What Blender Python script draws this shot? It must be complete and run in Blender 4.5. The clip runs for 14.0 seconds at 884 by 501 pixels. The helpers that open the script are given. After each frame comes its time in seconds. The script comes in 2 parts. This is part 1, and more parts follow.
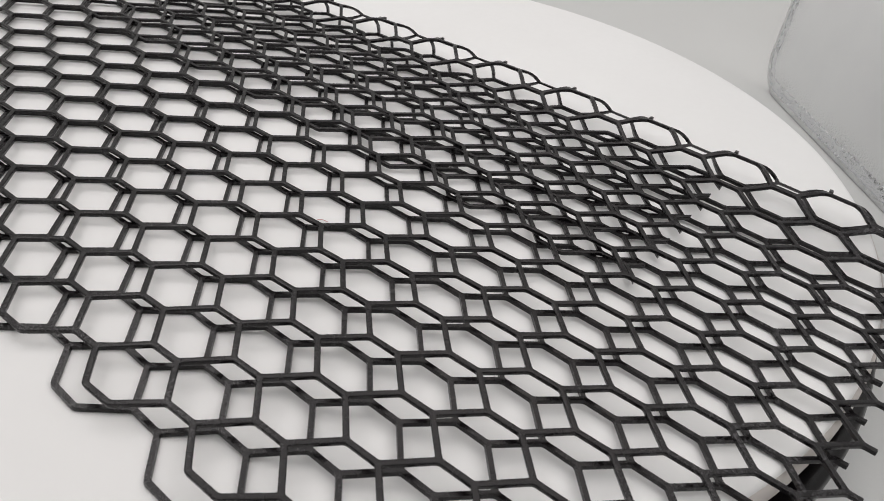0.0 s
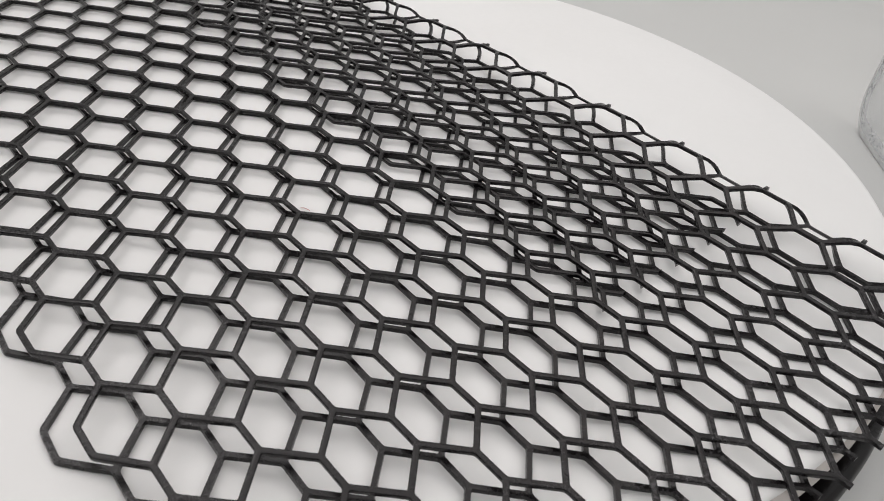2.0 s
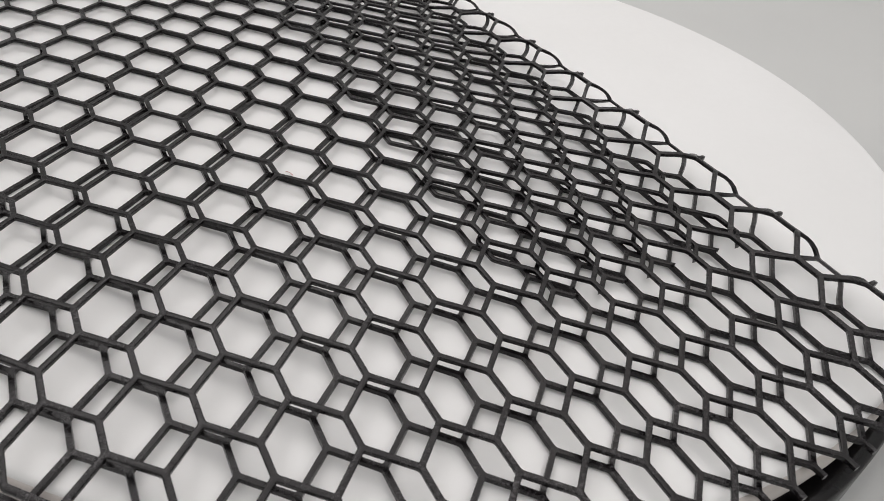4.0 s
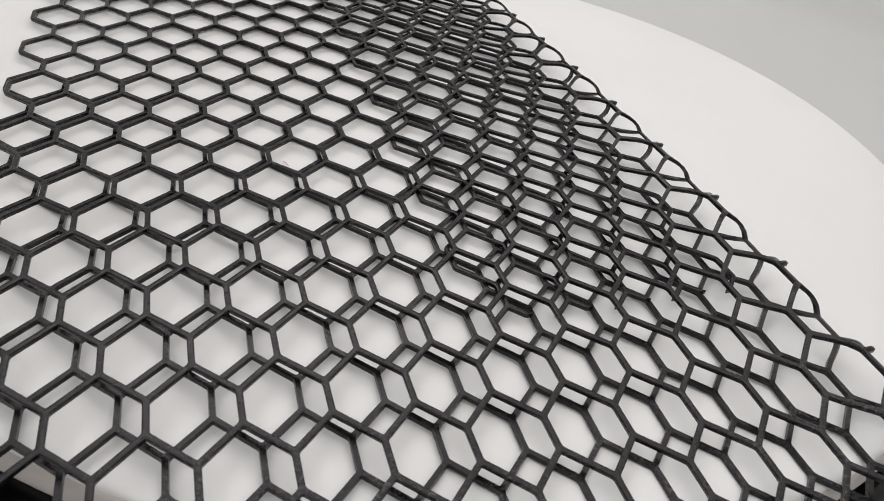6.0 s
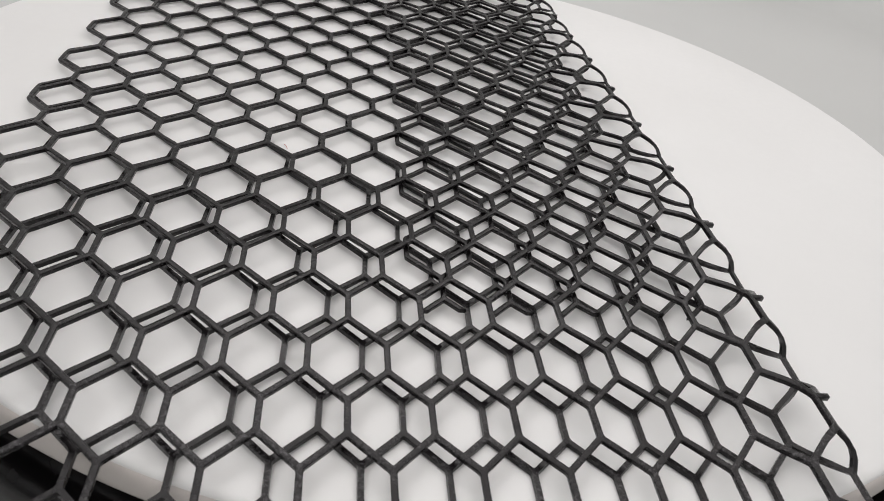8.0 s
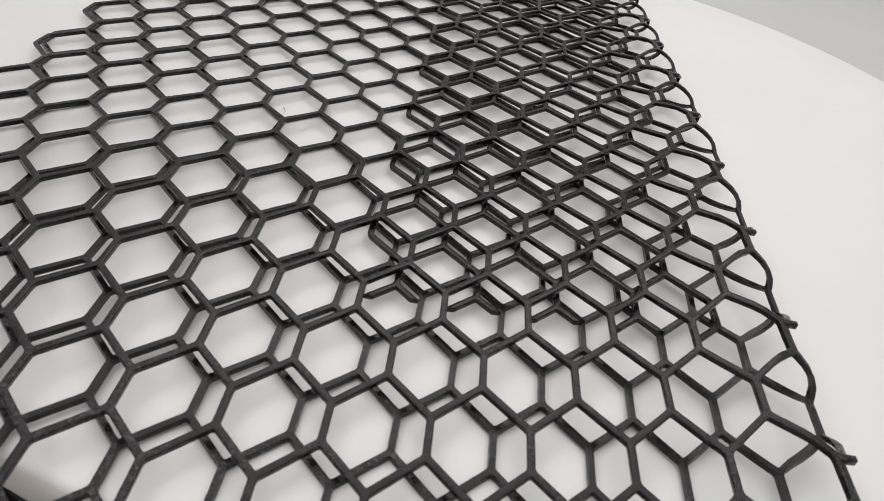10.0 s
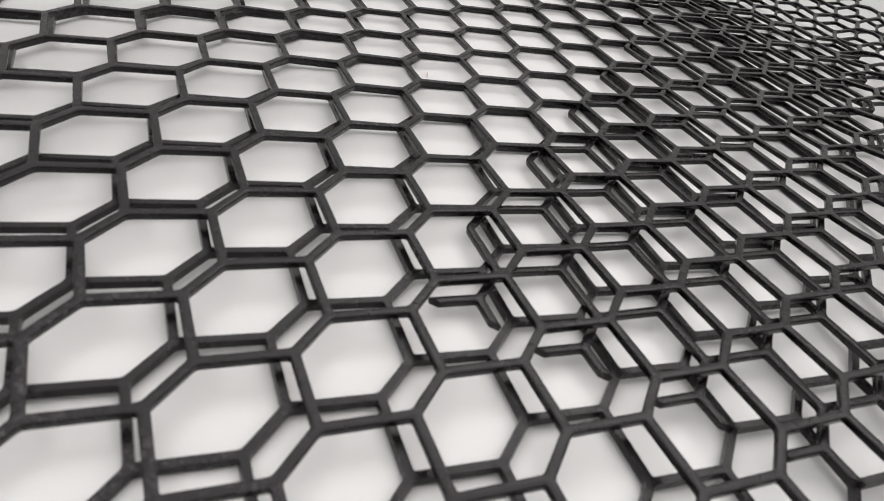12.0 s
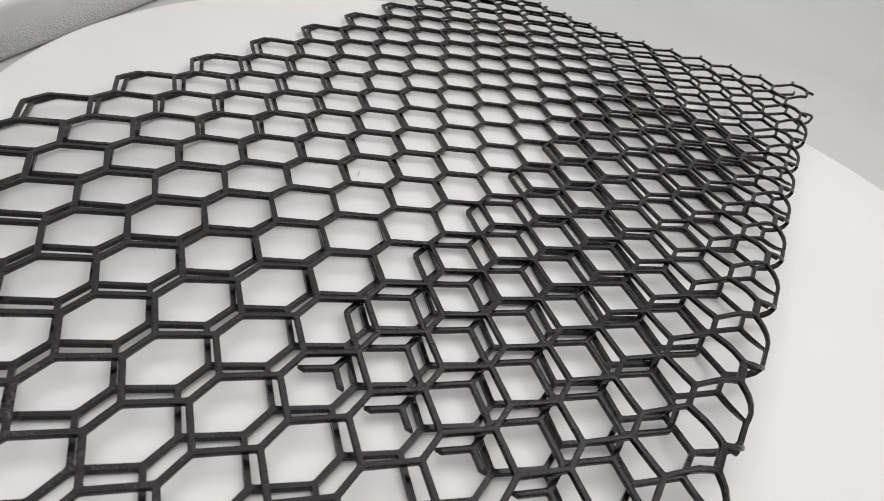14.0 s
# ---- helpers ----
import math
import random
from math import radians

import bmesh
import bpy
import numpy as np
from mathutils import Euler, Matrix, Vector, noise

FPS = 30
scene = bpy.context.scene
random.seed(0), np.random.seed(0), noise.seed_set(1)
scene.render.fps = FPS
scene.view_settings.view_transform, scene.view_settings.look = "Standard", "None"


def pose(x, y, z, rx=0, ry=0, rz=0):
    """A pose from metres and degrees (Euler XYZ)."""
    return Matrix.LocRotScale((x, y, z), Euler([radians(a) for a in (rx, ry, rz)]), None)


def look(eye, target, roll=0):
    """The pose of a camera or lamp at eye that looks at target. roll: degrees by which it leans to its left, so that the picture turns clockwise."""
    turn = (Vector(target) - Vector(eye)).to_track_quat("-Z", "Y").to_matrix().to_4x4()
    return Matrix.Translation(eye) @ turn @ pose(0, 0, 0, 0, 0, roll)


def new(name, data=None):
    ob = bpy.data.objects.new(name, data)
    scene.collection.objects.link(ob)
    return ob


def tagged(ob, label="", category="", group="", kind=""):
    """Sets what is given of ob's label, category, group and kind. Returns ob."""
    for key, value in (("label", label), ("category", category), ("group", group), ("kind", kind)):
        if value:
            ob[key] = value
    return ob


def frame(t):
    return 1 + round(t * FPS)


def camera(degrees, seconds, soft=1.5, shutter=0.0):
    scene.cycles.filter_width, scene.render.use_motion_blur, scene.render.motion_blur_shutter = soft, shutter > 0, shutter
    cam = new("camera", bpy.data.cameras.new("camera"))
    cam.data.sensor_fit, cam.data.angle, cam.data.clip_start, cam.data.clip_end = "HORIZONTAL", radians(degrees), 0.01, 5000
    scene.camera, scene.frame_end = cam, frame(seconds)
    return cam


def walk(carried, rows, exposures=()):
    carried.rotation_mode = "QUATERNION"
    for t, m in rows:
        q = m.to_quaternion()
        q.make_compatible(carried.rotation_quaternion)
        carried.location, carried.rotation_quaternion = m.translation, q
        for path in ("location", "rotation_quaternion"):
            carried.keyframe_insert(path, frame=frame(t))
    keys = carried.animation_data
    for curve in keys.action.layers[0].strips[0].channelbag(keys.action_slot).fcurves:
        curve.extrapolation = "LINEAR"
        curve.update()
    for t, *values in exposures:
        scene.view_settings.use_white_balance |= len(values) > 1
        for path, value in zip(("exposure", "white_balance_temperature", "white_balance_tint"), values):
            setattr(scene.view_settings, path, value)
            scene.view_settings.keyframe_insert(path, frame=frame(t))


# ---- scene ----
cam = camera(63.31, 14.0, soft=0.6)
cam.data.dof.use_dof, cam.data.dof.focus_distance, cam.data.dof.aperture_fstop = True, 0.220, 50.0
ROWS = [
    (0.0, -0.0855, -0.0233, 0.1199, 53.77, -6.33, -52.51),
    (0.5, -0.0785, -0.0309, 0.1200, 53.68, -6.50, -49.88),
    (1.0, -0.0708, -0.0378, 0.1203, 53.50, -6.31, -47.00),
    (1.5, -0.0643, -0.0450, 0.1205, 53.53, -6.40, -44.00),
    (2.0, -0.0579, -0.0500, 0.1204, 53.34, -6.79, -41.37),
    (2.5, -0.0501, -0.0562, 0.1181, 53.14, -7.17, -38.34),
    (3.0, -0.0423, -0.0618, 0.1178, 52.86, -7.06, -35.20),
    (3.2, -0.0382, -0.0662, 0.1191, 52.71, -7.02, -33.75),
    (5.3, -0.0014, -0.0910, 0.1173, 53.94, -7.82, -21.51),
    (5.5, 0.0020, -0.0930, 0.1180, 54.16, -7.88, -20.25),
    (6.0, 0.0110, -0.0964, 0.1151, 53.92, -8.15, -17.59),
    (6.5, 0.0212, -0.1005, 0.1155, 53.97, -8.25, -14.66),
    (7.0, 0.0315, -0.1046, 0.1155, 54.20, -8.32, -11.38),
    (7.5, 0.0419, -0.1081, 0.1145, 54.57, -8.52, -8.73),
    (8.0, 0.0525, -0.1120, 0.1129, 54.79, -8.50, -5.71),
    (8.5, 0.0656, -0.1132, 0.1120, 54.82, -8.12, -3.12),
    (8.7, 0.0695, -0.1139, 0.1109, 55.25, -7.83, -2.13),
    (10.8, 0.0944, -0.0772, 0.0915, 52.31, -9.51, 10.16),
    (11.0, 0.0943, -0.0751, 0.0903, 52.00, -10.51, 12.04),
    (11.5, 0.0948, -0.0791, 0.0796, 54.61, -13.88, 20.45),
    (12.0, 0.0981, -0.0614, 0.0690, 54.10, -12.67, 23.99),
    (12.5, 0.1026, -0.0587, 0.0684, 54.59, -13.03, 27.04),
    (13.0, 0.1100, -0.0606, 0.0769, 53.50, -12.01, 27.43),
    (13.5, 0.1204, -0.0693, 0.0940, 53.93, -13.57, 27.81),
    (14.0, 0.1308, -0.0776, 0.1144, 54.75, -14.53, 28.04),
]
walk(cam, [(t, pose(*place)) for t, *place in ROWS], [(0.0, 0.0), (8.7, 0.0), (11.2, 0.06), (12.0, 0.19), (13.0, 0.16), (14.0, 0.02)])

# ---- light ----
world = bpy.data.worlds.new("world")
world.use_nodes = True
world.node_tree.nodes["Background"].inputs[0].default_value = (0.9, 0.95, 1.0, 1)
world.node_tree.nodes["Background"].inputs[1].default_value = 0.05
scene.world = world
scene.view_settings.exposure = 0.0


def area_lamp(name, size_x, size_y, watts, m, colour):
    lamp = bpy.data.lights.new(name, "AREA")
    lamp.shape, lamp.size, lamp.size_y, lamp.energy, lamp.color = "RECTANGLE", size_x, size_y, watts, colour
    ob = new(name, lamp)
    ob.matrix_world = m
    return ob


area_lamp("ceiling_lamp", 1.10, 1.10, 4.4, look((0.10, 0.24, 0.74), (0.10, 0.18, 0.0)), (1.0, 0.947, 0.953))
# unseen fill lamps added high on the tent's four sides, cooler on one than the other
for x, y, watts, tint in ((-0.40, 0.15, 1.05, (0.93, 0.935, 0.95)), (0.60, 0.15, 0.40, (1.0, 0.885, 0.845)), (0.10, -0.35, 0.72, (1.0, 0.95, 0.95)), (0.10, 0.65, 0.72, (1.0, 0.95, 0.95))):
    area_lamp("side_fill", 0.70, 0.05, watts, look((x, y, 0.62), (0.10, 0.15, 0.25)), tint)


# ---- materials ----
def material(name, colour, rough, metal=0.0):
    m = bpy.data.materials.new(name)
    m.use_nodes = True
    t = m.node_tree
    b = t.nodes["Principled BSDF"]
    b.inputs["Base Color"].default_value = (*colour, 1)
    b.inputs["Roughness"].default_value = rough
    b.inputs["Metallic"].default_value = metal
    return m, t, b


def noise_node(t, scale, detail=3.0, rough=0.5):
    c = t.nodes.new("ShaderNodeTexCoord")
    n = t.nodes.new("ShaderNodeTexNoise")
    n.inputs["Scale"].default_value, n.inputs["Detail"].default_value, n.inputs["Roughness"].default_value = scale, detail, rough
    t.links.new(c.outputs["Object"], n.inputs["Vector"])
    return n


def ramp(t, source, stops):
    r = t.nodes.new("ShaderNodeValToRGB")
    while len(r.color_ramp.elements) < len(stops):
        r.color_ramp.elements.new(0.5)
    for e, (at, c) in zip(r.color_ramp.elements, stops):
        e.position, e.color = at, (*c, 1)
    t.links.new(source, r.inputs[0])
    return r


def bump(t, b, height, strength, distance):
    n = t.nodes.new("ShaderNodeBump")
    n.inputs["Strength"].default_value, n.inputs["Distance"].default_value = strength, distance
    t.links.new(height, n.inputs["Height"])
    t.links.new(n.outputs[0], b.inputs["Normal"])
    return n


def mix(t, factor, first, second, socket):
    """Blend two values or colours by factor into a shader's socket."""
    m = t.nodes.new("ShaderNodeMix")
    m.data_type = "RGBA"
    t.links.new(factor, m.inputs["Factor"])
    for name, value in (("A", first), ("B", second)):
        if isinstance(value, tuple):
            m.inputs[6 if name == "A" else 7].default_value = (*value, 1)
        else:
            t.links.new(value, m.inputs[6 if name == "A" else 7])
    if socket is not None:
        t.links.new(m.outputs[2], socket)
    return m


def black_plastic():
    m, t, b = material("black_plastic", (0.006, 0.006, 0.007), 0.38)
    b.inputs["Specular IOR Level"].default_value = 0.34
    broad, fine, speck = noise_node(t, 60.0, 1.0), noise_node(t, 420.0, 4.0, 0.6), noise_node(t, 1100.0, 6.0, 0.7)
    tone = ramp(t, fine.outputs["Fac"], ((0.3, (0.0030, 0.0022, 0.0027)), (0.75, (0.0056, 0.0044, 0.0052))))
    # scuffed patches: pale flecks where the moulding has been rubbed, their glints painted in too
    patch = ramp(t, broad.outputs["Fac"], ((0.47, (0, 0, 0)), (0.60, (1, 1, 1))))
    fleck = ramp(t, speck.outputs["Fac"], ((0.49, (0, 0, 0)), (0.70, (1, 1, 1))))
    both = t.nodes.new("ShaderNodeMath")
    both.operation = "MULTIPLY"
    t.links.new(patch.outputs[0], both.inputs[0])
    t.links.new(fleck.outputs[0], both.inputs[1])
    # the wear is heaviest along the two free edges, where the sheet has been handled
    where, split = t.nodes.new("ShaderNodeTexCoord"), t.nodes.new("ShaderNodeSeparateXYZ")
    t.links.new(where.outputs["Object"], split.inputs[0])
    inward = []
    for axis, edge in (("X", 0.082), ("Y", 0.068)):
        shift = t.nodes.new("ShaderNodeMath")
        shift.operation, shift.inputs[1].default_value = "ADD", edge
        t.links.new(split.outputs[axis], shift.inputs[0])
        inward.append(shift)
    nearest = t.nodes.new("ShaderNodeMath")
    nearest.operation = "MINIMUM"
    t.links.new(inward[0].outputs[0], nearest.inputs[0])
    t.links.new(inward[1].outputs[0], nearest.inputs[1])
    worn = ramp(t, nearest.outputs[0], ((0.045, (1, 1, 1)), (0.066, (0.03, 0.03, 0.03))))
    wear = t.nodes.new("ShaderNodeMath")
    wear.operation = "MULTIPLY"
    t.links.new(both.outputs[0], wear.inputs[0])
    t.links.new(worn.outputs[0], wear.inputs[1])
    mix(t, wear.outputs[0], tone.outputs[0], (0.085, 0.082, 0.086), b.inputs["Base Color"])
    rough = ramp(t, fine.outputs["Fac"], ((0.3, (0.17, 0.17, 0.17)), (0.7, (0.32, 0.32, 0.32))))
    t.links.new(rough.outputs[0], b.inputs["Roughness"])
    bump(t, b, speck.outputs["Fac"], 0.45, 0.00014)
    return m


def white_laminate():
    m, t, b = material("white_laminate", (0.8, 0.8, 0.79), 0.5)
    broad, fine = noise_node(t, 9.0, 3.0), noise_node(t, 260.0, 3.0)
    ramped = ramp(t, broad.outputs["Fac"], ((0.3, (0.735, 0.738, 0.728)), (0.7, (0.770, 0.775, 0.768))))
    t.links.new(ramped.outputs[0], b.inputs["Base Color"])
    rough = ramp(t, fine.outputs["Fac"], ((0.3, (0.42, 0.42, 0.42)), (0.7, (0.55, 0.55, 0.55))))
    t.links.new(rough.outputs[0], b.inputs["Roughness"])
    bump(t, b, fine.outputs["Fac"], 0.04, 0.0002)
    return m


def grey_cloth():
    m, t, b = material("grey_cloth", (0.52, 0.525, 0.53), 0.85)
    broad, fine = noise_node(t, 3.0, 3.0), noise_node(t, 700.0, 2.0)
    ramped = ramp(t, broad.outputs["Fac"], ((0.3, (0.52, 0.53, 0.52)), (0.7, (0.57, 0.58, 0.57))))
    t.links.new(ramped.outputs[0], b.inputs["Base Color"])
    bump(t, b, fine.outputs["Fac"], 0.15, 0.0004)
    return m


def pitted_silver(name, light, dark, edge, rest, scale):
    """Silver sheet, pitted fully within edge metres of its rim and by the share rest past that."""
    m, t, b = material(name, (0.72, 0.73, 0.74), 0.45, 0.2)
    c = t.nodes.new("ShaderNodeTexCoord")
    v = t.nodes.new("ShaderNodeTexVoronoi")
    v.inputs["Scale"].default_value = scale
    v.inputs["Randomness"].default_value = 0.9
    t.links.new(c.outputs["Object"], v.inputs["Vector"])
    fine, broad = noise_node(t, 180.0, 4.0, 0.65), noise_node(t, 24.0, 3.0)
    pit = ramp(t, v.outputs["Distance"], ((0.05, (0, 0, 0)), (0.60, (1, 1, 1))))
    tall = mix(t, broad.outputs["Fac"], pit.outputs[0], fine.outputs["Fac"], None)
    tone = ramp(t, broad.outputs["Fac"], ((0.3, (dark, dark + 0.01, dark + 0.01)), (0.7, (light, light + 0.01, light + 0.005))))
    t.links.new(tone.outputs[0], b.inputs["Base Color"])
    split = t.nodes.new("ShaderNodeSeparateXYZ")
    t.links.new(c.outputs["Object"], split.inputs[0])
    near = t.nodes.new("ShaderNodeMath")
    near.operation = "MINIMUM"
    t.links.new(split.outputs["X"], near.inputs[0])
    t.links.new(split.outputs["Z"], near.inputs[1])
    foot = ramp(t, near.outputs[0], ((0.25 * edge, (1, 1, 1)), (edge, (rest, rest, rest))))
    dent = bump(t, b, tall.outputs[2], 0.8, 0.0022)
    t.links.new(foot.outputs[0], dent.inputs["Strength"])
    return m


PLASTIC, WHITE, TENT = black_plastic(), white_laminate(), grey_cloth()
FOIL, SATIN = pitted_silver("pitted_silver", 0.92, 0.85, 0.055, 0.6, 290.0), pitted_silver("satin_silver", 0.80, 0.76, 0.018, 0.01, 900.0)
BLACK, t_, b_ = material("black_base", (0.005, 0.0045, 0.005), 0.22)
b_.inputs["Specular IOR Level"].default_value = 0.25
n_ = noise_node(t_, 160.0, 3.0)
r_ = ramp(t_, n_.outputs["Fac"], ((0.3, (0.16, 0.16, 0.16)), (0.7, (0.30, 0.30, 0.30))))
t_.links.new(r_.outputs[0], b_.inputs["Roughness"])
EDGING, t_, b_ = material("edge_band", (0.50, 0.465, 0.44), 0.5)
n_ = noise_node(t_, 40.0, 4.0)
r_ = ramp(t_, n_.outputs["Fac"], ((0.3, (0.46, 0.43, 0.405)), (0.7, (0.54, 0.505, 0.48))))
t_.links.new(r_.outputs[0], b_.inputs["Base Color"])


# ---- meshes ----
def part(name, bm, mat, parent=None, label=""):
    me = bpy.data.meshes.new(name)
    bm.to_mesh(me)
    bm.free()
    me.materials.append(mat)
    ob = new(name, me)
    if parent is not None:
        ob.parent = parent
    return tagged(ob, label) if label else ob


def smooth(ob, degrees=50):
    for f in ob.data.polygons:
        f.use_smooth = True
    ob.data.set_sharp_from_angle(angle=radians(degrees))
    return ob


def lathe(profile, steps=128):
    """A solid of revolution round z from (radius, height) pairs."""
    bm = bmesh.new()
    rings = []
    for r, z in profile:
        rings.append([bm.verts.new((r * math.cos(a * math.tau / steps), r * math.sin(a * math.tau / steps), z)) for a in range(steps)])
    for a, b in zip(rings, rings[1:]):
        for i in range(steps):
            bm.faces.new((a[i], a[(i + 1) % steps], b[(i + 1) % steps], b[i]))
    bm.faces.new(rings[0][::-1])
    bm.faces.new(rings[-1])
    bmesh.ops.recalc_face_normals(bm, faces=bm.faces)
    return bm


def box(x0, y0, z0, x1, y1, z1):
    bm = bmesh.new()
    bmesh.ops.create_cube(bm, size=1, matrix=Matrix.LocRotScale(((x0 + x1) / 2, (y0 + y1) / 2, (z0 + z1) / 2), None, (x1 - x0, y1 - y0, z1 - z0)))
    return bm


# ---- the turntable ----
CENTRE, RADIUS = Vector((0.0974, 0.1460, 0.0)), 0.1891
turntable = tagged(new("turntable"), "round white laminate turntable on a glossy black base", "turntable")
turntable.location = CENTRE
smooth(part("plate", lathe([(RADIUS - 0.006, -0.0073), (RADIUS - 0.0012, -0.0071), (RADIUS - 0.0012, -0.0016), (RADIUS - 0.0013, -0.0010), (RADIUS - 0.0018, -0.0004), (RADIUS - 0.0026, -0.0001), (RADIUS - 0.0034, 0.0)], 256), WHITE, turntable, "white matt round plate"))
smooth(part("edge_band", lathe([(RADIUS - 0.0060, -0.0076), (RADIUS - 0.0008, -0.0075), (RADIUS - 0.0001, -0.0067), (RADIUS, -0.0056), (RADIUS, -0.0030), (RADIUS - 0.0003, -0.0019), (RADIUS - 0.0009, -0.0012), (RADIUS - 0.0016, -0.0009)], 256), EDGING, turntable, "warm grey edge band of the plate"))
smooth(part("base", lathe([(0.1920, -0.034), (0.1935, -0.0325), (0.1935, -0.0172), (0.1928, -0.0160), (0.1916, -0.0155), (0.1890, -0.0154), (0.1880, -0.0162), (0.1860, -0.0162), (0.1850, -0.0154), (0.1600, -0.0150), (0.1550, -0.0074), (0.02, -0.0074)], 256), BLACK, turntable, "glossy black round base"))

# ---- the tent ----
def sweep(profile, steps=96):
    """An open surface of revolution, seen from within."""
    bm = bmesh.new()
    rings = [[bm.verts.new((r * math.cos(a * math.tau / steps), r * math.sin(a * math.tau / steps), z)) for a in range(steps)] for r, z in profile]
    for a, b in zip(rings, rings[1:]):
        for i in range(steps):
            bm.faces.new((a[i], b[i], b[(i + 1) % steps], a[(i + 1) % steps]))
    bm.faces.new(rings[0])
    bmesh.ops.recalc_face_normals(bm, faces=bm.faces)
    return bm


cove = [(0.30, -0.034)] + [(0.52 + 0.12 * math.sin(a), 0.086 - 0.12 * math.cos(a)) for a in [radians(9 * i) for i in range(11)]] + [(0.64, 0.80)]
backdrop = tagged(smooth(part("backdrop", sweep(cove), TENT)), "pale grey seamless cloth of a photo tent", "backdrop", kind="structure")
backdrop.location = CENTRE
ceiling = tagged(part("ceiling", box(-0.60, -0.55, 0.80, 0.80, 0.85, 0.82), TENT), "pale cloth roof of a photo tent", "ceiling", kind="structure")


def rounded_panel(width, height, thick, corner, steps=8):
    """An upright slab in the xz plane, its corners rounded, its rim softened."""
    bm = bmesh.new()
    ring = []
    for cx, cz, start in ((width - corner, height - corner, 0), (corner, height - corner, 90), (corner, corner, 180), (width - corner, corner, 270)):
        for i in range(steps + 1):
            a = radians(start + 90 * i / steps)
            ring.append((cx + corner * math.cos(a), cz + corner * math.sin(a)))
    soft = thick * 0.3
    loops = []
    for inset, y in ((soft, -thick / 2), (0.3 * soft, -thick / 2 + 0.3 * soft), (0.0, -thick / 2 + soft), (0.0, thick / 2 - soft), (0.3 * soft, thick / 2 - 0.3 * soft), (soft, thick / 2)):
        kx, kz = 1 - 2 * inset / width, 1 - 2 * inset / height
        loops.append([bm.verts.new((width / 2 + (x - width / 2) * kx, y, height / 2 + (z - height / 2) * kz)) for x, z in ring])
    for a, b in zip(loops, loops[1:]):
        for i in range(len(ring)):
            j = (i + 1) % len(ring)
            bm.faces.new((a[i], a[j], b[j], b[i]))
    bm.faces.new(loops[0][::-1])
    bm.faces.new(loops[-1])
    bmesh.ops.recalc_face_normals(bm, faces=bm.faces)
    return bm


def reflector(start, end, height, mat, look_of, label):
    """A pitted silver reflector panel that stands on the tent floor from start to end, with a smooth foot rail."""
    d = Vector(end) - Vector(start)
    thing = tagged(new("reflector_panel"), label, "reflector panel", group="silver reflector panels")
    thing.matrix_world = pose(start[0], start[1], -0.034, 0, 0, math.degrees(math.atan2(d.y, d.x)))
    smooth(part("sheet", rounded_panel(d.length, height, 0.004, 0.022), mat, thing, look_of))
    return thing


def crinkled_band(length, rise, corner, width, rng):
    """A crumpled strip of foil that runs down one side of a panel, round its corner and along its foot."""
    path = [(0.003, rise - (rise - corner) * i / 110, 1.0, 0.0) for i in range(110)]
    for i in range(13):
        a = radians(180 + 90 * i / 12)
        path.append((corner + (corner - 0.003) * math.cos(a), corner + (corner - 0.003) * math.sin(a), -math.cos(a), -math.sin(a)))
    path += [(corner + (length - corner) * i / 170, 0.003, 0.0, 1.0) for i in range(1, 170)]
    bm = bmesh.new()
    rows = []
    for x, z, nx, nz in path:
        row = []
        for k in range(9):
            f = k / 8
            w = width * f * (1 + rng.uniform(-0.10, 0.10))
            lift = math.sin(math.pi * f) ** 0.6 * rng.uniform(0.0001, 0.0009)
            row.append(bm.verts.new((x + nx * w + rng.uniform(-0.0003, 0.0003), -0.0019 - lift, z + nz * w + rng.uniform(-0.0003, 0.0003))))
        rows.append(row)
    for a, b in zip(rows, rows[1:]):
        for k in range(8):
            bm.faces.new((a[k], a[k + 1], b[k + 1], b[k]))
    bmesh.ops.recalc_face_normals(bm, faces=bm.faces)
    return bm


CRUMPLED, t_, b_ = material("crumpled_silver", (0.72, 0.73, 0.74), 0.26, 0.85)
n_ = noise_node(t_, 900.0, 3.0)
bump(t_, b_, n_.outputs["Fac"], 0.4, 0.0004)
satin_panel = reflector((0.372, 0.059), (0.190, -0.091), 0.34, SATIN, "satin silver sheet crinkled along its rim", "satin silver reflector panel standing beside the turntable")
smooth(part("crinkled_rim", crinkled_band(0.23, 0.20, 0.022, 0.0065, random.Random(4)), CRUMPLED, satin_panel, "crumpled silver foil rim"), 70)
pitted_panel = reflector((-0.112, 0.000), (-0.190, 0.310), 0.34, FOIL, "pitted silver sheet with rounded corners", "pitted silver reflector panel standing behind the turntable")
smooth(part("foot_fold", rounded_panel(0.3197, 0.026, 0.012, 0.004), SATIN, pitted_panel, "smooth folded foot of the sheet"))


# ---- the honeycomb sheets ----
PITCH, ROW, SIDE = 0.017, 0.016515, 0.0083    # across, along, and the length of a side that runs along
WIDE, THICK, EDGE = 0.00142, 0.0012, 0.00015


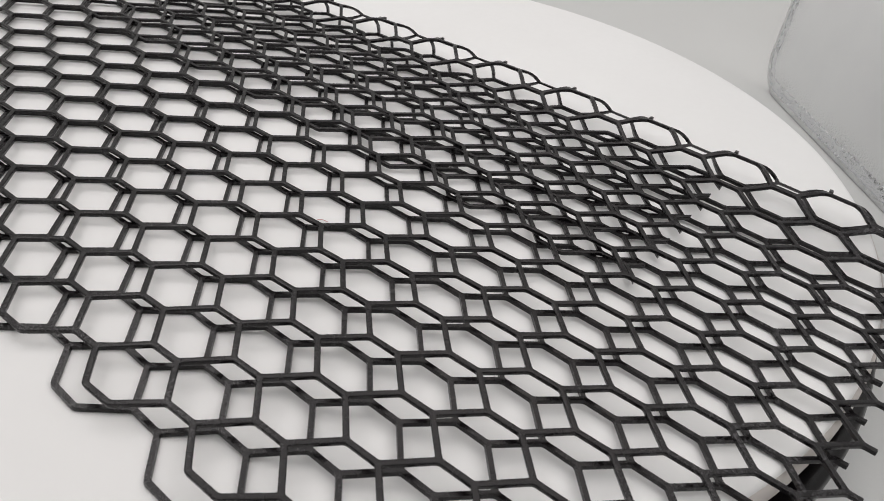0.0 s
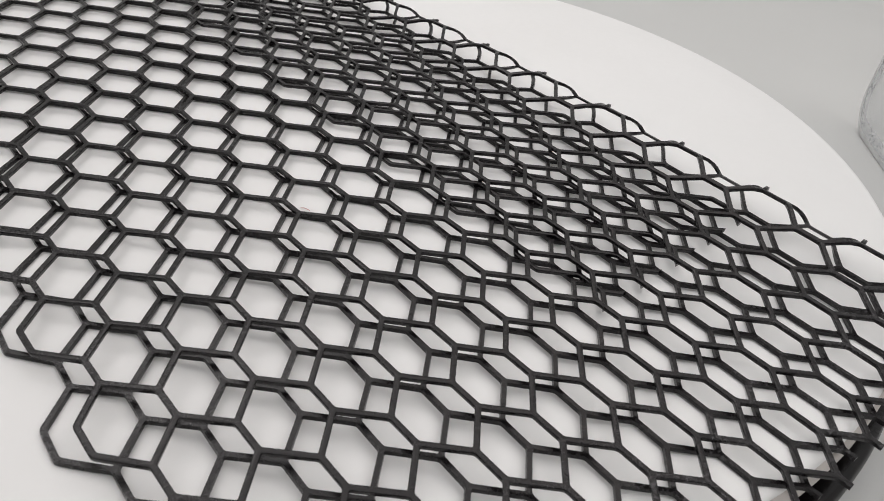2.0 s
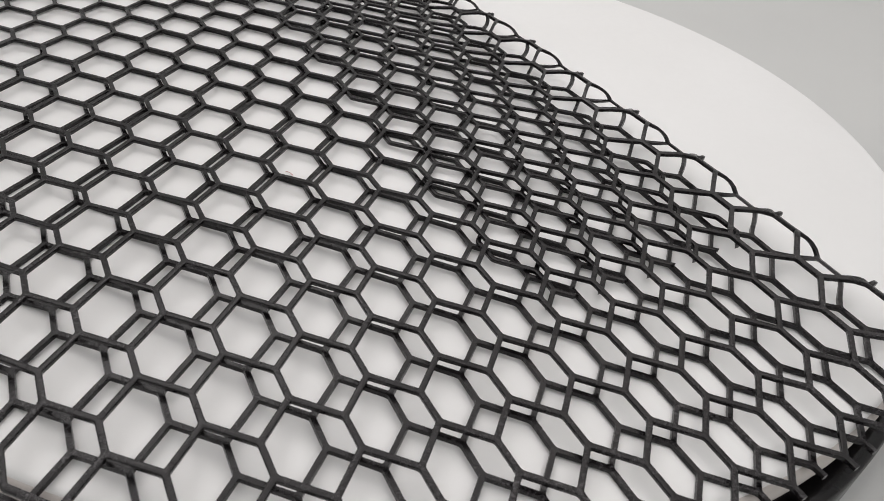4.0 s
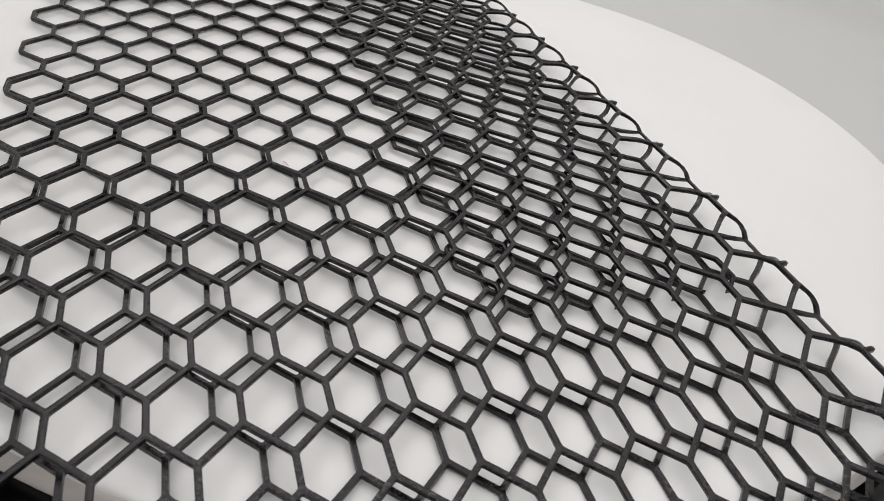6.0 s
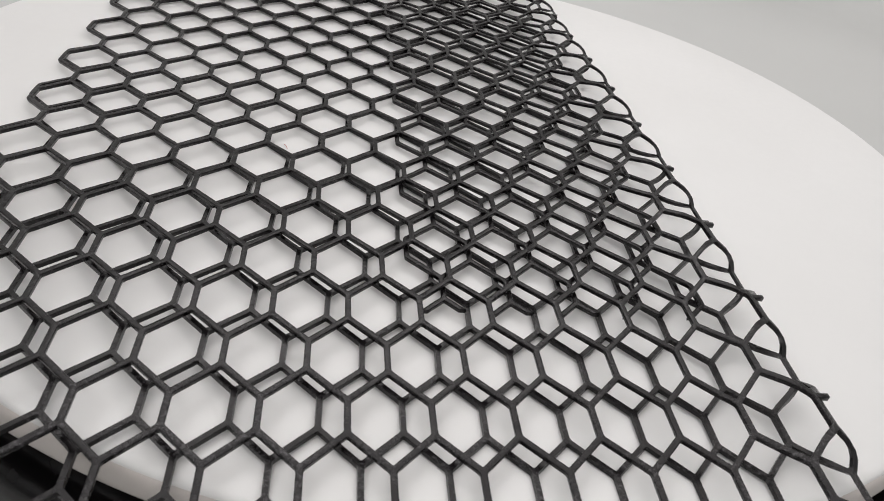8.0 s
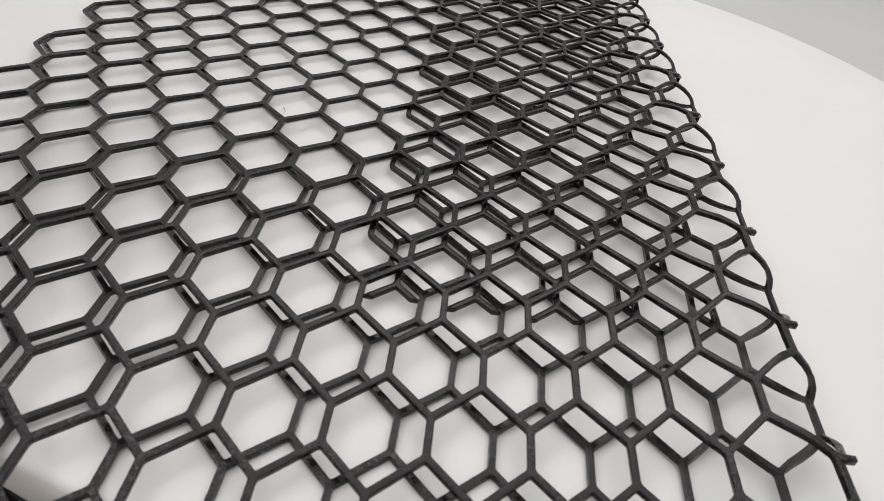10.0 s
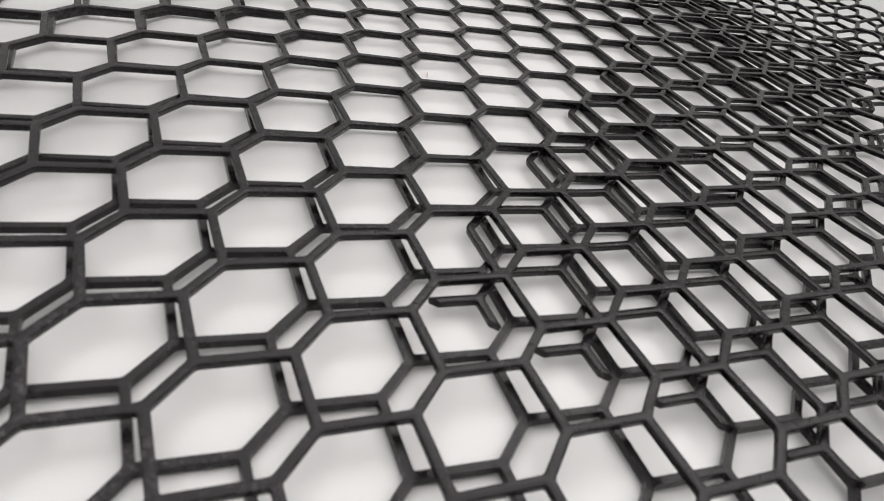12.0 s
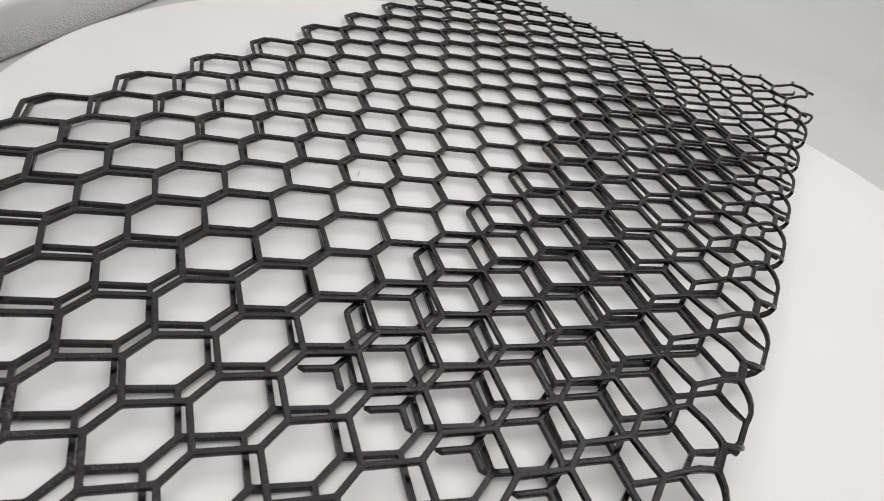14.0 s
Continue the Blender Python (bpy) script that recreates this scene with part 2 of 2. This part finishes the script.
def honeycomb(even, odd, rows, near, far, longer=0.0):
    """Corner points and sides of a honeycomb. even, odd: lowest and highest side position in even and odd rows, in pitches.
    Sides are cut at near and far; longer: how much further the near cut leaves the strands that run to the left."""
    points, sides, index = [], [], {}

    def at(v, r, end):
        key = (round(2 * v), r, end)
        if key not in index:
            index[key] = len(points)
            points.append((v * PITCH, r * ROW + end * SIDE / 2))
        return index[key]

    for r in range(rows[0], rows[1] + 1):
        (lo, hi), (low, high) = (odd, even) if r % 2 else (even, odd)
        for k in range(round(hi - lo) + 1):
            v = lo + k
            sides.append((at(v, r, -1), at(v, r, 1)))
            for w in (v - 0.5, v + 0.5):
                if r < rows[1] and low - 0.01 <= w <= high + 0.01:
                    sides.append((at(v, r, 1), at(w, r + 1, -1)))
    kept, points = [], [list(p) for p in points]
    for a, b in sides:
        pa, pb = points[a], points[b]
        ends = []
        for p, q, i in ((pa, pb, a), (pb, pa, b)):
            low = near - longer if p[0] < q[0] else near
            bound = low if p[1] < low else far if p[1] > far else None
            if bound is None:
                ends.append(i)
            elif low <= q[1] <= far:
                f = (bound - q[1]) / (p[1] - q[1])
                points.append([q[0] + f * (p[0] - q[0]), bound])
                ends.append(len(points) - 1)
        if len(ends) == 2:
            kept.append(tuple(ends))
    return points, kept


def strands(points, sides, place):
    """A bmesh of flat strands with rounded joints along the sides; place(a, b, n) bends the flat sheet, n being the height over its middle."""
    bm = bmesh.new()
    around = {}
    for a, b in sides:
        around.setdefault(a, []).append(b)
        around.setdefault(b, []).append(a)
    reach, half, steps = 0.0011, WIDE / 2, 5
    levels = ((half - 0.00028, THICK / 2), (half - 0.00011, THICK / 2 - 0.00004), (half - 0.00002, THICK / 2 - 0.00014), (half, THICK / 2 - 0.00032), (half - EDGE, -THICK / 2))
    ports = {}

    flat_a, flat_b = bm.verts.layers.float.new("flat_a"), bm.verts.layers.float.new("flat_b")

    def vert(p, n):
        v = bm.verts.new(place(p[0], p[1], n))
        v[flat_a], v[flat_b] = p[0], p[1]
        return v

    for i, mates in around.items():
        c = Vector(points[i])
        ways = sorted(((math.atan2(points[j][1] - c.y, points[j][0] - c.x), j) for j in mates))
        ways = [(Vector((math.cos(a), math.sin(a))), j) for a, j in ways]
        if len(ways) == 1:
            w, j = ways[0]
            n = Vector((-w.y, w.x))
            slant = w * (n.y / w.y) if abs(w.y) > 0.3 else w * 0.0    # the shears cut straight across the sheet
            left = [vert(c + (n - slant) * o, z) for o, z in levels]
            right = [vert(c - (n - slant) * o, z) for o, z in levels]
            bm.faces.new(left + right[::-1])
            ports[i, j] = (left, right)
            continue
        rims = []
        for k, (w, j) in enumerate(ways):
            w2, j2 = ways[(k + 1) % len(ways)]
            n, n2 = Vector((-w.y, w.x)), Vector((w2.y, -w2.x))
            near_a = min(reach, 0.45 * (Vector(points[j]) - c).length)
            near_b = min(reach, 0.45 * (Vector(points[j2]) - c).length)
            rim = []
            for o, z in levels:
                p0, p2 = c + w * near_a + n * o, c + w2 * near_b + n2 * o
                cross = w.x * w2.y - w.y * w2.x
                if abs(cross) < 0.05:
                    p1 = (p0 + p2) / 2
                else:
                    d = p2 - p0
                    p1 = p0 + w * ((d.x * w2.y - d.y * w2.x) / cross)
                rim.append([vert((p0 * (1 - f) ** 2 + p1 * 4 * f * (1 - f) + p2 * f * f) / (1 + 2 * f * (1 - f)), z) for f in [s / steps for s in range(steps + 1)]])
            for s in range(steps):
                for l in range(4):
                    bm.faces.new((rim[l][s], rim[l][s + 1], rim[l + 1][s + 1], rim[l + 1][s]))
            rims.append(rim)
        top, bottom = vert(c, THICK / 2), vert(c, -THICK / 2)
        for k, (w, j) in enumerate(ways):
            rim, before = rims[k], rims[k - 1]
            ports[i, j] = ([rim[l][0] for l in range(5)], [before[l][-1] for l in range(5)])
            for s in range(steps):
                bm.faces.new((top, rim[0][s + 1], rim[0][s]))
                bm.faces.new((bottom, rim[4][s], rim[4][s + 1]))
            bm.faces.new((top, rim[0][0], before[0][-1]))
            bm.faces.new((bottom, before[4][-1], rim[4][0]))
    for a, b in sides:
        (la, ra), (lb, rb) = ports[a, b], ports[b, a]
        pa, pb = Vector(points[a]), Vector(points[b])
        # along the side the sheet may bend, so it gets rings between the joints
        w = (pb - pa).normalized()
        n = Vector((-w.y, w.x))
        na = 0.0 if len(around[a]) == 1 else min(reach, 0.45 * (pb - pa).length)
        nb = 0.0 if len(around[b]) == 1 else min(reach, 0.45 * (pb - pa).length)
        rings = [la + ra[::-1]]
        for f in (0.25, 0.5, 0.75):
            c = pa + w * (na + f * ((pb - pa).length - na - nb))
            rings.append([vert(c + n * o, z) for o, z in levels] + [vert(c - n * o, z) for o, z in levels[::-1]])
        rings.append(rb + lb[::-1])
        for r0, r1 in zip(rings, rings[1:]):
            for k in range(10):
                bm.faces.new((r0[k], r1[k], r1[(k + 1) % 10], r0[(k + 1) % 10]))
    bmesh.ops.recalc_face_normals(bm, faces=bm.faces)
    return bm


def only(bm, test):
    """A copy of bm with the faces alone whose middle in the flat sheet, (a, b), passes the test."""
    cut = bm.copy()
    la, lb = cut.verts.layers.float["flat_a"], cut.verts.layers.float["flat_b"]
    gone = [f for f in cut.faces if not test(sum(v[la] for v in f.verts) / len(f.verts), sum(v[lb] for v in f.verts) / len(f.verts))]
    bmesh.ops.delete(cut, geom=gone, context="FACES")
    return cut


def pieces(bm):
    """The separate pieces of a bmesh, each as a bmesh of its own; bm is freed."""
    seen, groups = set(), []
    for f in bm.faces:
        if f in seen:
            continue
        seen.add(f)
        group, stack = [], [f]
        while stack:
            g = stack.pop()
            group.append(g)
            for e in g.edges:
                for h in e.link_faces:
                    if h not in seen:
                        seen.add(h)
                        stack.append(h)
        groups.append(group)
    for group in groups:
        made, one = {}, bmesh.new()
        for f in group:
            for v in f.verts:
                if v not in made:
                    made[v] = one.verts.new(v.co)
            one.faces.new([made[v] for v in f.verts])
        yield one
    bm.free()


class Fold:
    """The folded sheet's cross-section: upper layer, bend, lower layer, along a fold line that leans a little."""
    lean = radians(0.70)
    base = Vector((0.1581, 0.0))             # a point of the fold line where the bend begins
    radius = 0.0058
    flat = 1.30                             # how far the bend stands out, for its radius
    upper_x = (-0.05, -0.02, 0.0, 0.025, 0.055, 0.085, 0.115, 0.140, 0.150, 0.1581)
    upper_z = (0.0044, 0.0051, 0.0052, 0.0047, 0.0039, 0.0038, 0.0048, 0.0067, 0.0087, 0.0114)
    lower_x = (-0.05, -0.02, 0.0, 0.03, 0.06, 0.09, 0.12, 0.137, 0.149, 0.1581)
    lower_z = (0.0022, 0.0034, 0.0034, 0.0024, 0.0014, 0.0009, 0.0008, 0.0010, 0.0018, 0.0032)

    def __init__(self):
        self.out = Vector((math.cos(self.lean), -math.sin(self.lean)))
        self.along = Vector((math.sin(self.lean), math.cos(self.lean)))
        self.arc = math.pi * self.radius

    def spline(self, xs, zs, x):
        """A smooth curve through the heights zs at xs."""
        x = min(max(x, xs[0]), xs[-1])
        k = max(i for i in range(len(xs) - 1) if xs[i] <= x)

        def slope(i):
            lo, hi = max(0, i - 1), min(len(xs) - 1, i + 1)
            return (zs[hi] - zs[lo]) / (xs[hi] - xs[lo])

        h = xs[k + 1] - xs[k]
        f = (x - xs[k]) / h
        return ((1 + 2 * f) * (1 - f) ** 2 * zs[k] + f * (1 - f) ** 2 * h * slope(k)
                + f * f * (3 - 2 * f) * zs[k + 1] + f * f * (f - 1) * h * slope(k + 1))

    def curl(self, x, y):
        """The far corner beside the bend springs up."""
        f, g = min(max((y - 0.26) / 0.11, 0.0), 1.0), min(max((x - 0.03) / 0.13, 0.0), 1.0)
        return f * f * (3 - 2 * f) * g * g * (3 - 2 * g)

    def settle(self, x, y):
        """Away from the cut edge, where no strip lies between them, both layers settle on the plate."""
        f, g = min(max((y - 0.05) / 0.08, 0.0), 1.0), min(max((0.105 - x) / 0.055, 0.0), 1.0)
        return f * f * (3 - 2 * f) * g * g * (3 - 2 * g)

    def press(self, x, y):
        """How far the sheet is pushed in beside the bend, towards the near cut edge."""
        f, g = min(max((0.085 - y) / 0.10, 0.0), 1.0), min(max((x - 0.125) / 0.033, 0.0), 1.0)
        return 0.0014 * f * f * (3 - 2 * f) * g * g * (3 - 2 * g)

    # how the upper layer has buckled and slipped: sideways, along and up in mm, each a cubic in x by a cubic in y
    buckle = (((-0.169, -0.396, 0.064, 0.034), (-0.061, 0.032, 0.125, -0.026), (0.426, 0.313, 0.038, 0.289), (-0.187, -0.264, -0.160, -0.097)),
              ((0.045, 0.393, 0.378, -0.119), (-0.078, -0.249, -0.107, -0.300), (0.017, 0.115, 0.053, -0.045), (-0.018, 0.183, -0.102, -0.074)),
              ((0.205, -0.698, -0.870, 0.661), (0.587, 0.041, -2.032, 0.626), (-0.138, 0.379, 0.197, -0.066), (-0.793, 0.401, 1.099, -0.049)))

    def slip(self, a, b):
        """The upper layer's buckle at a point of the flat sheet; it dies out towards the far end."""
        u, w = (a - 0.055) / 0.1, (min(b, 0.2) - 0.055) / 0.105
        f, g = (min(max((b - first) / reach, 0.0), 1.0) for first, reach in ((0.12, 0.13), (0.05, 0.08)))
        f, g = 0.001 * (1 - f * f * (3 - 2 * f)), 0.001 * (1 - g * g * (3 - 2 * g))
        return Vector([k * sum(c * u ** i * w ** j for i, row in enumerate(table) for j, c in enumerate(row)) for k, table in zip((g, g, f), self.buckle)])

    # the same for the lower layer, in the terms 1, u, w, uw, uu, ww
    drift = ((0.508, 0.201, 0.468, 0.641, -0.410, 0.557), (0.116, -0.468, 0.404, 0.291, 0.447, 0.731), (0.219, 1.230, 0.006, 0.248, -0.605, -0.561))

    def sway(self, x, y):
        u, w = (x - 0.055) / 0.1, (min(y, 0.1) - 0.03) / 0.05
        f = min(max((y - 0.09) / 0.12, 0.0), 1.0)
        f = 0.001 * (1 - f * f * (3 - 2 * f))
        return Vector([f * sum(c * k for c, k in zip(row, (1, u, w, u * w, u * u, w * w))) for row in self.drift])

    def sink(self, x, y):
        """Towards the far end the bend is pressed flatter."""
        f, g = min(max((y - 0.13) / 0.15, 0.0), 1.0), min(max((x - 0.105) / 0.053, 0.0), 1.0)
        return f * f * (3 - 2 * f) * g * g * (3 - 2 * g)

    def upper(self, x, y):
        k = self.settle(x, y)
        return -0.0036 * self.sink(x, y) + (1 - k) * self.spline(self.upper_x, self.upper_z, x) + 0.0028 * k + 0.0086 * self.curl(x, y)

    def lower(self, x, y):
        k = self.settle(x, y)
        return max(0.0007, (1 - k) * self.spline(self.lower_x, self.lower_z, x) + 0.0011 * k + 0.0070 * self.curl(x, y) + self.sway(x, y).z)

    def place(self, a, b, n):
        d = Vector((a, b)) - self.base
        s, w = d.dot(self.out), d.dot(self.along)
        r = self.radius
        if s <= 0:
            p = self.base + self.out * s + self.along * w
            return Vector((p.x - self.press(p.x, p.y), p.y, self.upper(p.x, p.y) + n)) + self.slip(a, b)
        if s < self.arc:
            t = s / r
            p = self.base + self.out * (math.sin(t) * (r * self.flat * (1 - 0.25 * self.sink(self.base.x, b)) + n)) + self.along * w
            slip = self.slip(self.base.x, b)
            top, low = self.upper(self.base.x, b) + slip.z, self.lower(self.base.x, b)
            k = (1 + math.cos(t)) / 2
            slip = slip * k + self.sway(self.base.x, b) * (1 - k)
            return Vector((p.x - self.press(self.base.x, b) + slip.x, p.y + slip.y, (top + low) / 2 + math.cos(t) * ((top - low) / 2 + n)))
        p = self.base - self.out * (s - self.arc) + self.along * w
        sway = self.sway(p.x, p.y)
        return Vector((p.x - self.press(p.x, p.y) + sway.x, p.y + sway.y, self.lower(p.x, p.y) - n))


fold = Fold()
NEAR, FAR, NEAR_ROW, FAR_ROW, BEND_A, BEND_B = -0.0485, 0.3638, -0.040, 0.354, 0.150, 0.187
sheet = tagged(new("honeycomb_sheet"), "black plastic honeycomb mesh sheet folded over itself on the plate", "mesh sheet")
corners, bars = honeycomb((-2.0, 22.0), (-2.5, 22.5), (-3, 22), NEAR, FAR)
# towards the near end the outermost strands of both free edges are a little short
corners = [[a + {-5: 0.0009, 45: -0.0009}.get(round(2 * a / PITCH), 0.0) * (b < 0.12), b] for a, b in corners]
# the last cells of the bend have been snipped open
bars = [(a, b) for a, b in bars if not (0.165 < (corners[a][0] + corners[b][0]) / 2 < 0.186 and (corners[a][1] + corners[b][1]) / 2 > 0.327)]
whole = strands(corners, bars, fold.place)
smooth(part("upper_layer", only(whole, lambda a, b: a < BEND_A and NEAR_ROW < b < FAR_ROW), PLASTIC, sheet))
smooth(part("folded_edge", only(whole, lambda a, b: BEND_A <= a <= BEND_B and NEAR_ROW < b < FAR_ROW), PLASTIC, sheet, "rounded bend of the folded mesh"))
smooth(part("lower_layer", only(whole, lambda a, b: a > BEND_B and NEAR_ROW < b < FAR_ROW), PLASTIC, sheet))
for stub in list(pieces(only(whole, lambda a, b: b <= NEAR_ROW or b >= FAR_ROW))):
    smooth(part("cut_stub", stub, PLASTIC, sheet))
whole.free()

# at each second joint beside the bend a trimmed strand sticks out
for r in range(-1, 22, 2):
    root = fold.place(9.5 * PITCH, r * ROW + SIDE / 2, 0)
    bm = box(-0.0002, -WIDE / 2, -THICK / 2, 0.0034, WIDE / 2, THICK / 2)
    for v in bm.verts:
        if v.co.x > 0:
            v.co = Vector((v.co.x + 0.15 * v.co.y, v.co.y * 0.92, v.co.z * 1.1))
    bmesh.ops.bevel(bm, geom=bm.edges[:], offset=EDGE, segments=1, affect="EDGES")
    smooth(part("stub", bm, PLASTIC, sheet)).matrix_local = pose(root.x, root.y, root.z, 0, 4, 4)


def strip_place(a, b, n):
    """The strip lies a little askew and rises towards the bend."""
    w = min((b - 0.032) / 0.05, 2.0)
    x, y = 0.0835 + a + 0.00058 * w, 0.0272 + b - 0.0001 * w
    return Vector((x, y, max(fold.lower(x, y) + 0.00095, min(0.0052, 0.0016 + 0.045 * (x - 0.083) + 0.008 * max(y - 0.03, 0.0))) + n))


strip = tagged(new("honeycomb_strip"), "narrow black plastic honeycomb offcut lying between the folded layers", "mesh strip")
corners, bars = honeycomb((0.0, 4.0), (-0.5, 3.5), (-1, 15), -0.0082, 0.248, 0.0010)
whole = strands(corners, bars, strip_place)
smooth(part("mesh_body", only(whole, lambda a, b: 0.0 < b < 0.236), PLASTIC, strip))
for fork in list(pieces(only(whole, lambda a, b: b <= 0.0 or b >= 0.236))):
    smooth(part("forked_end", fork, PLASTIC, strip))
whole.free()


# ---- small things ----
def tube(path, radius, sides=6):
    """A thin round strand along a path of points."""
    bm = bmesh.new()
    rings = []
    for i, p in enumerate(path):
        d = (path[min(i + 1, len(path) - 1)] - path[max(i - 1, 0)]).normalized()
        u = d.orthogonal().normalized()
        w = d.cross(u)
        r = radius * (0.45 if i in (0, len(path) - 1) else 1.0)
        rings.append([bm.verts.new(p + (u * math.cos(a) + w * math.sin(a)) * r) for a in [k * math.tau / sides for k in range(sides)]])
    for a, b in zip(rings, rings[1:]):
        for k in range(sides):
            bm.faces.new((a[k], a[(k + 1) % sides], b[(k + 1) % sides], b[k]))
    bm.faces.new(rings[0][::-1])
    bm.faces.new(rings[-1])
    bmesh.ops.recalc_face_normals(bm, faces=bm.faces)
    return bm


PINK, t_, b_ = material("pink_fibre", (0.55, 0.30, 0.28), 0.7)
path = [Vector((0.0384 + 0.0014 * f, 0.1012 - 0.0030 * f, 0.00018 + 0.0004 * math.sin(3.1 * f))) for f in [i / 8 for i in range(9)]]
tagged(smooth(part("lint_fibre", tube(path, 0.00012), PINK)), "short pink lint fibre lying on the white plate", "lint")
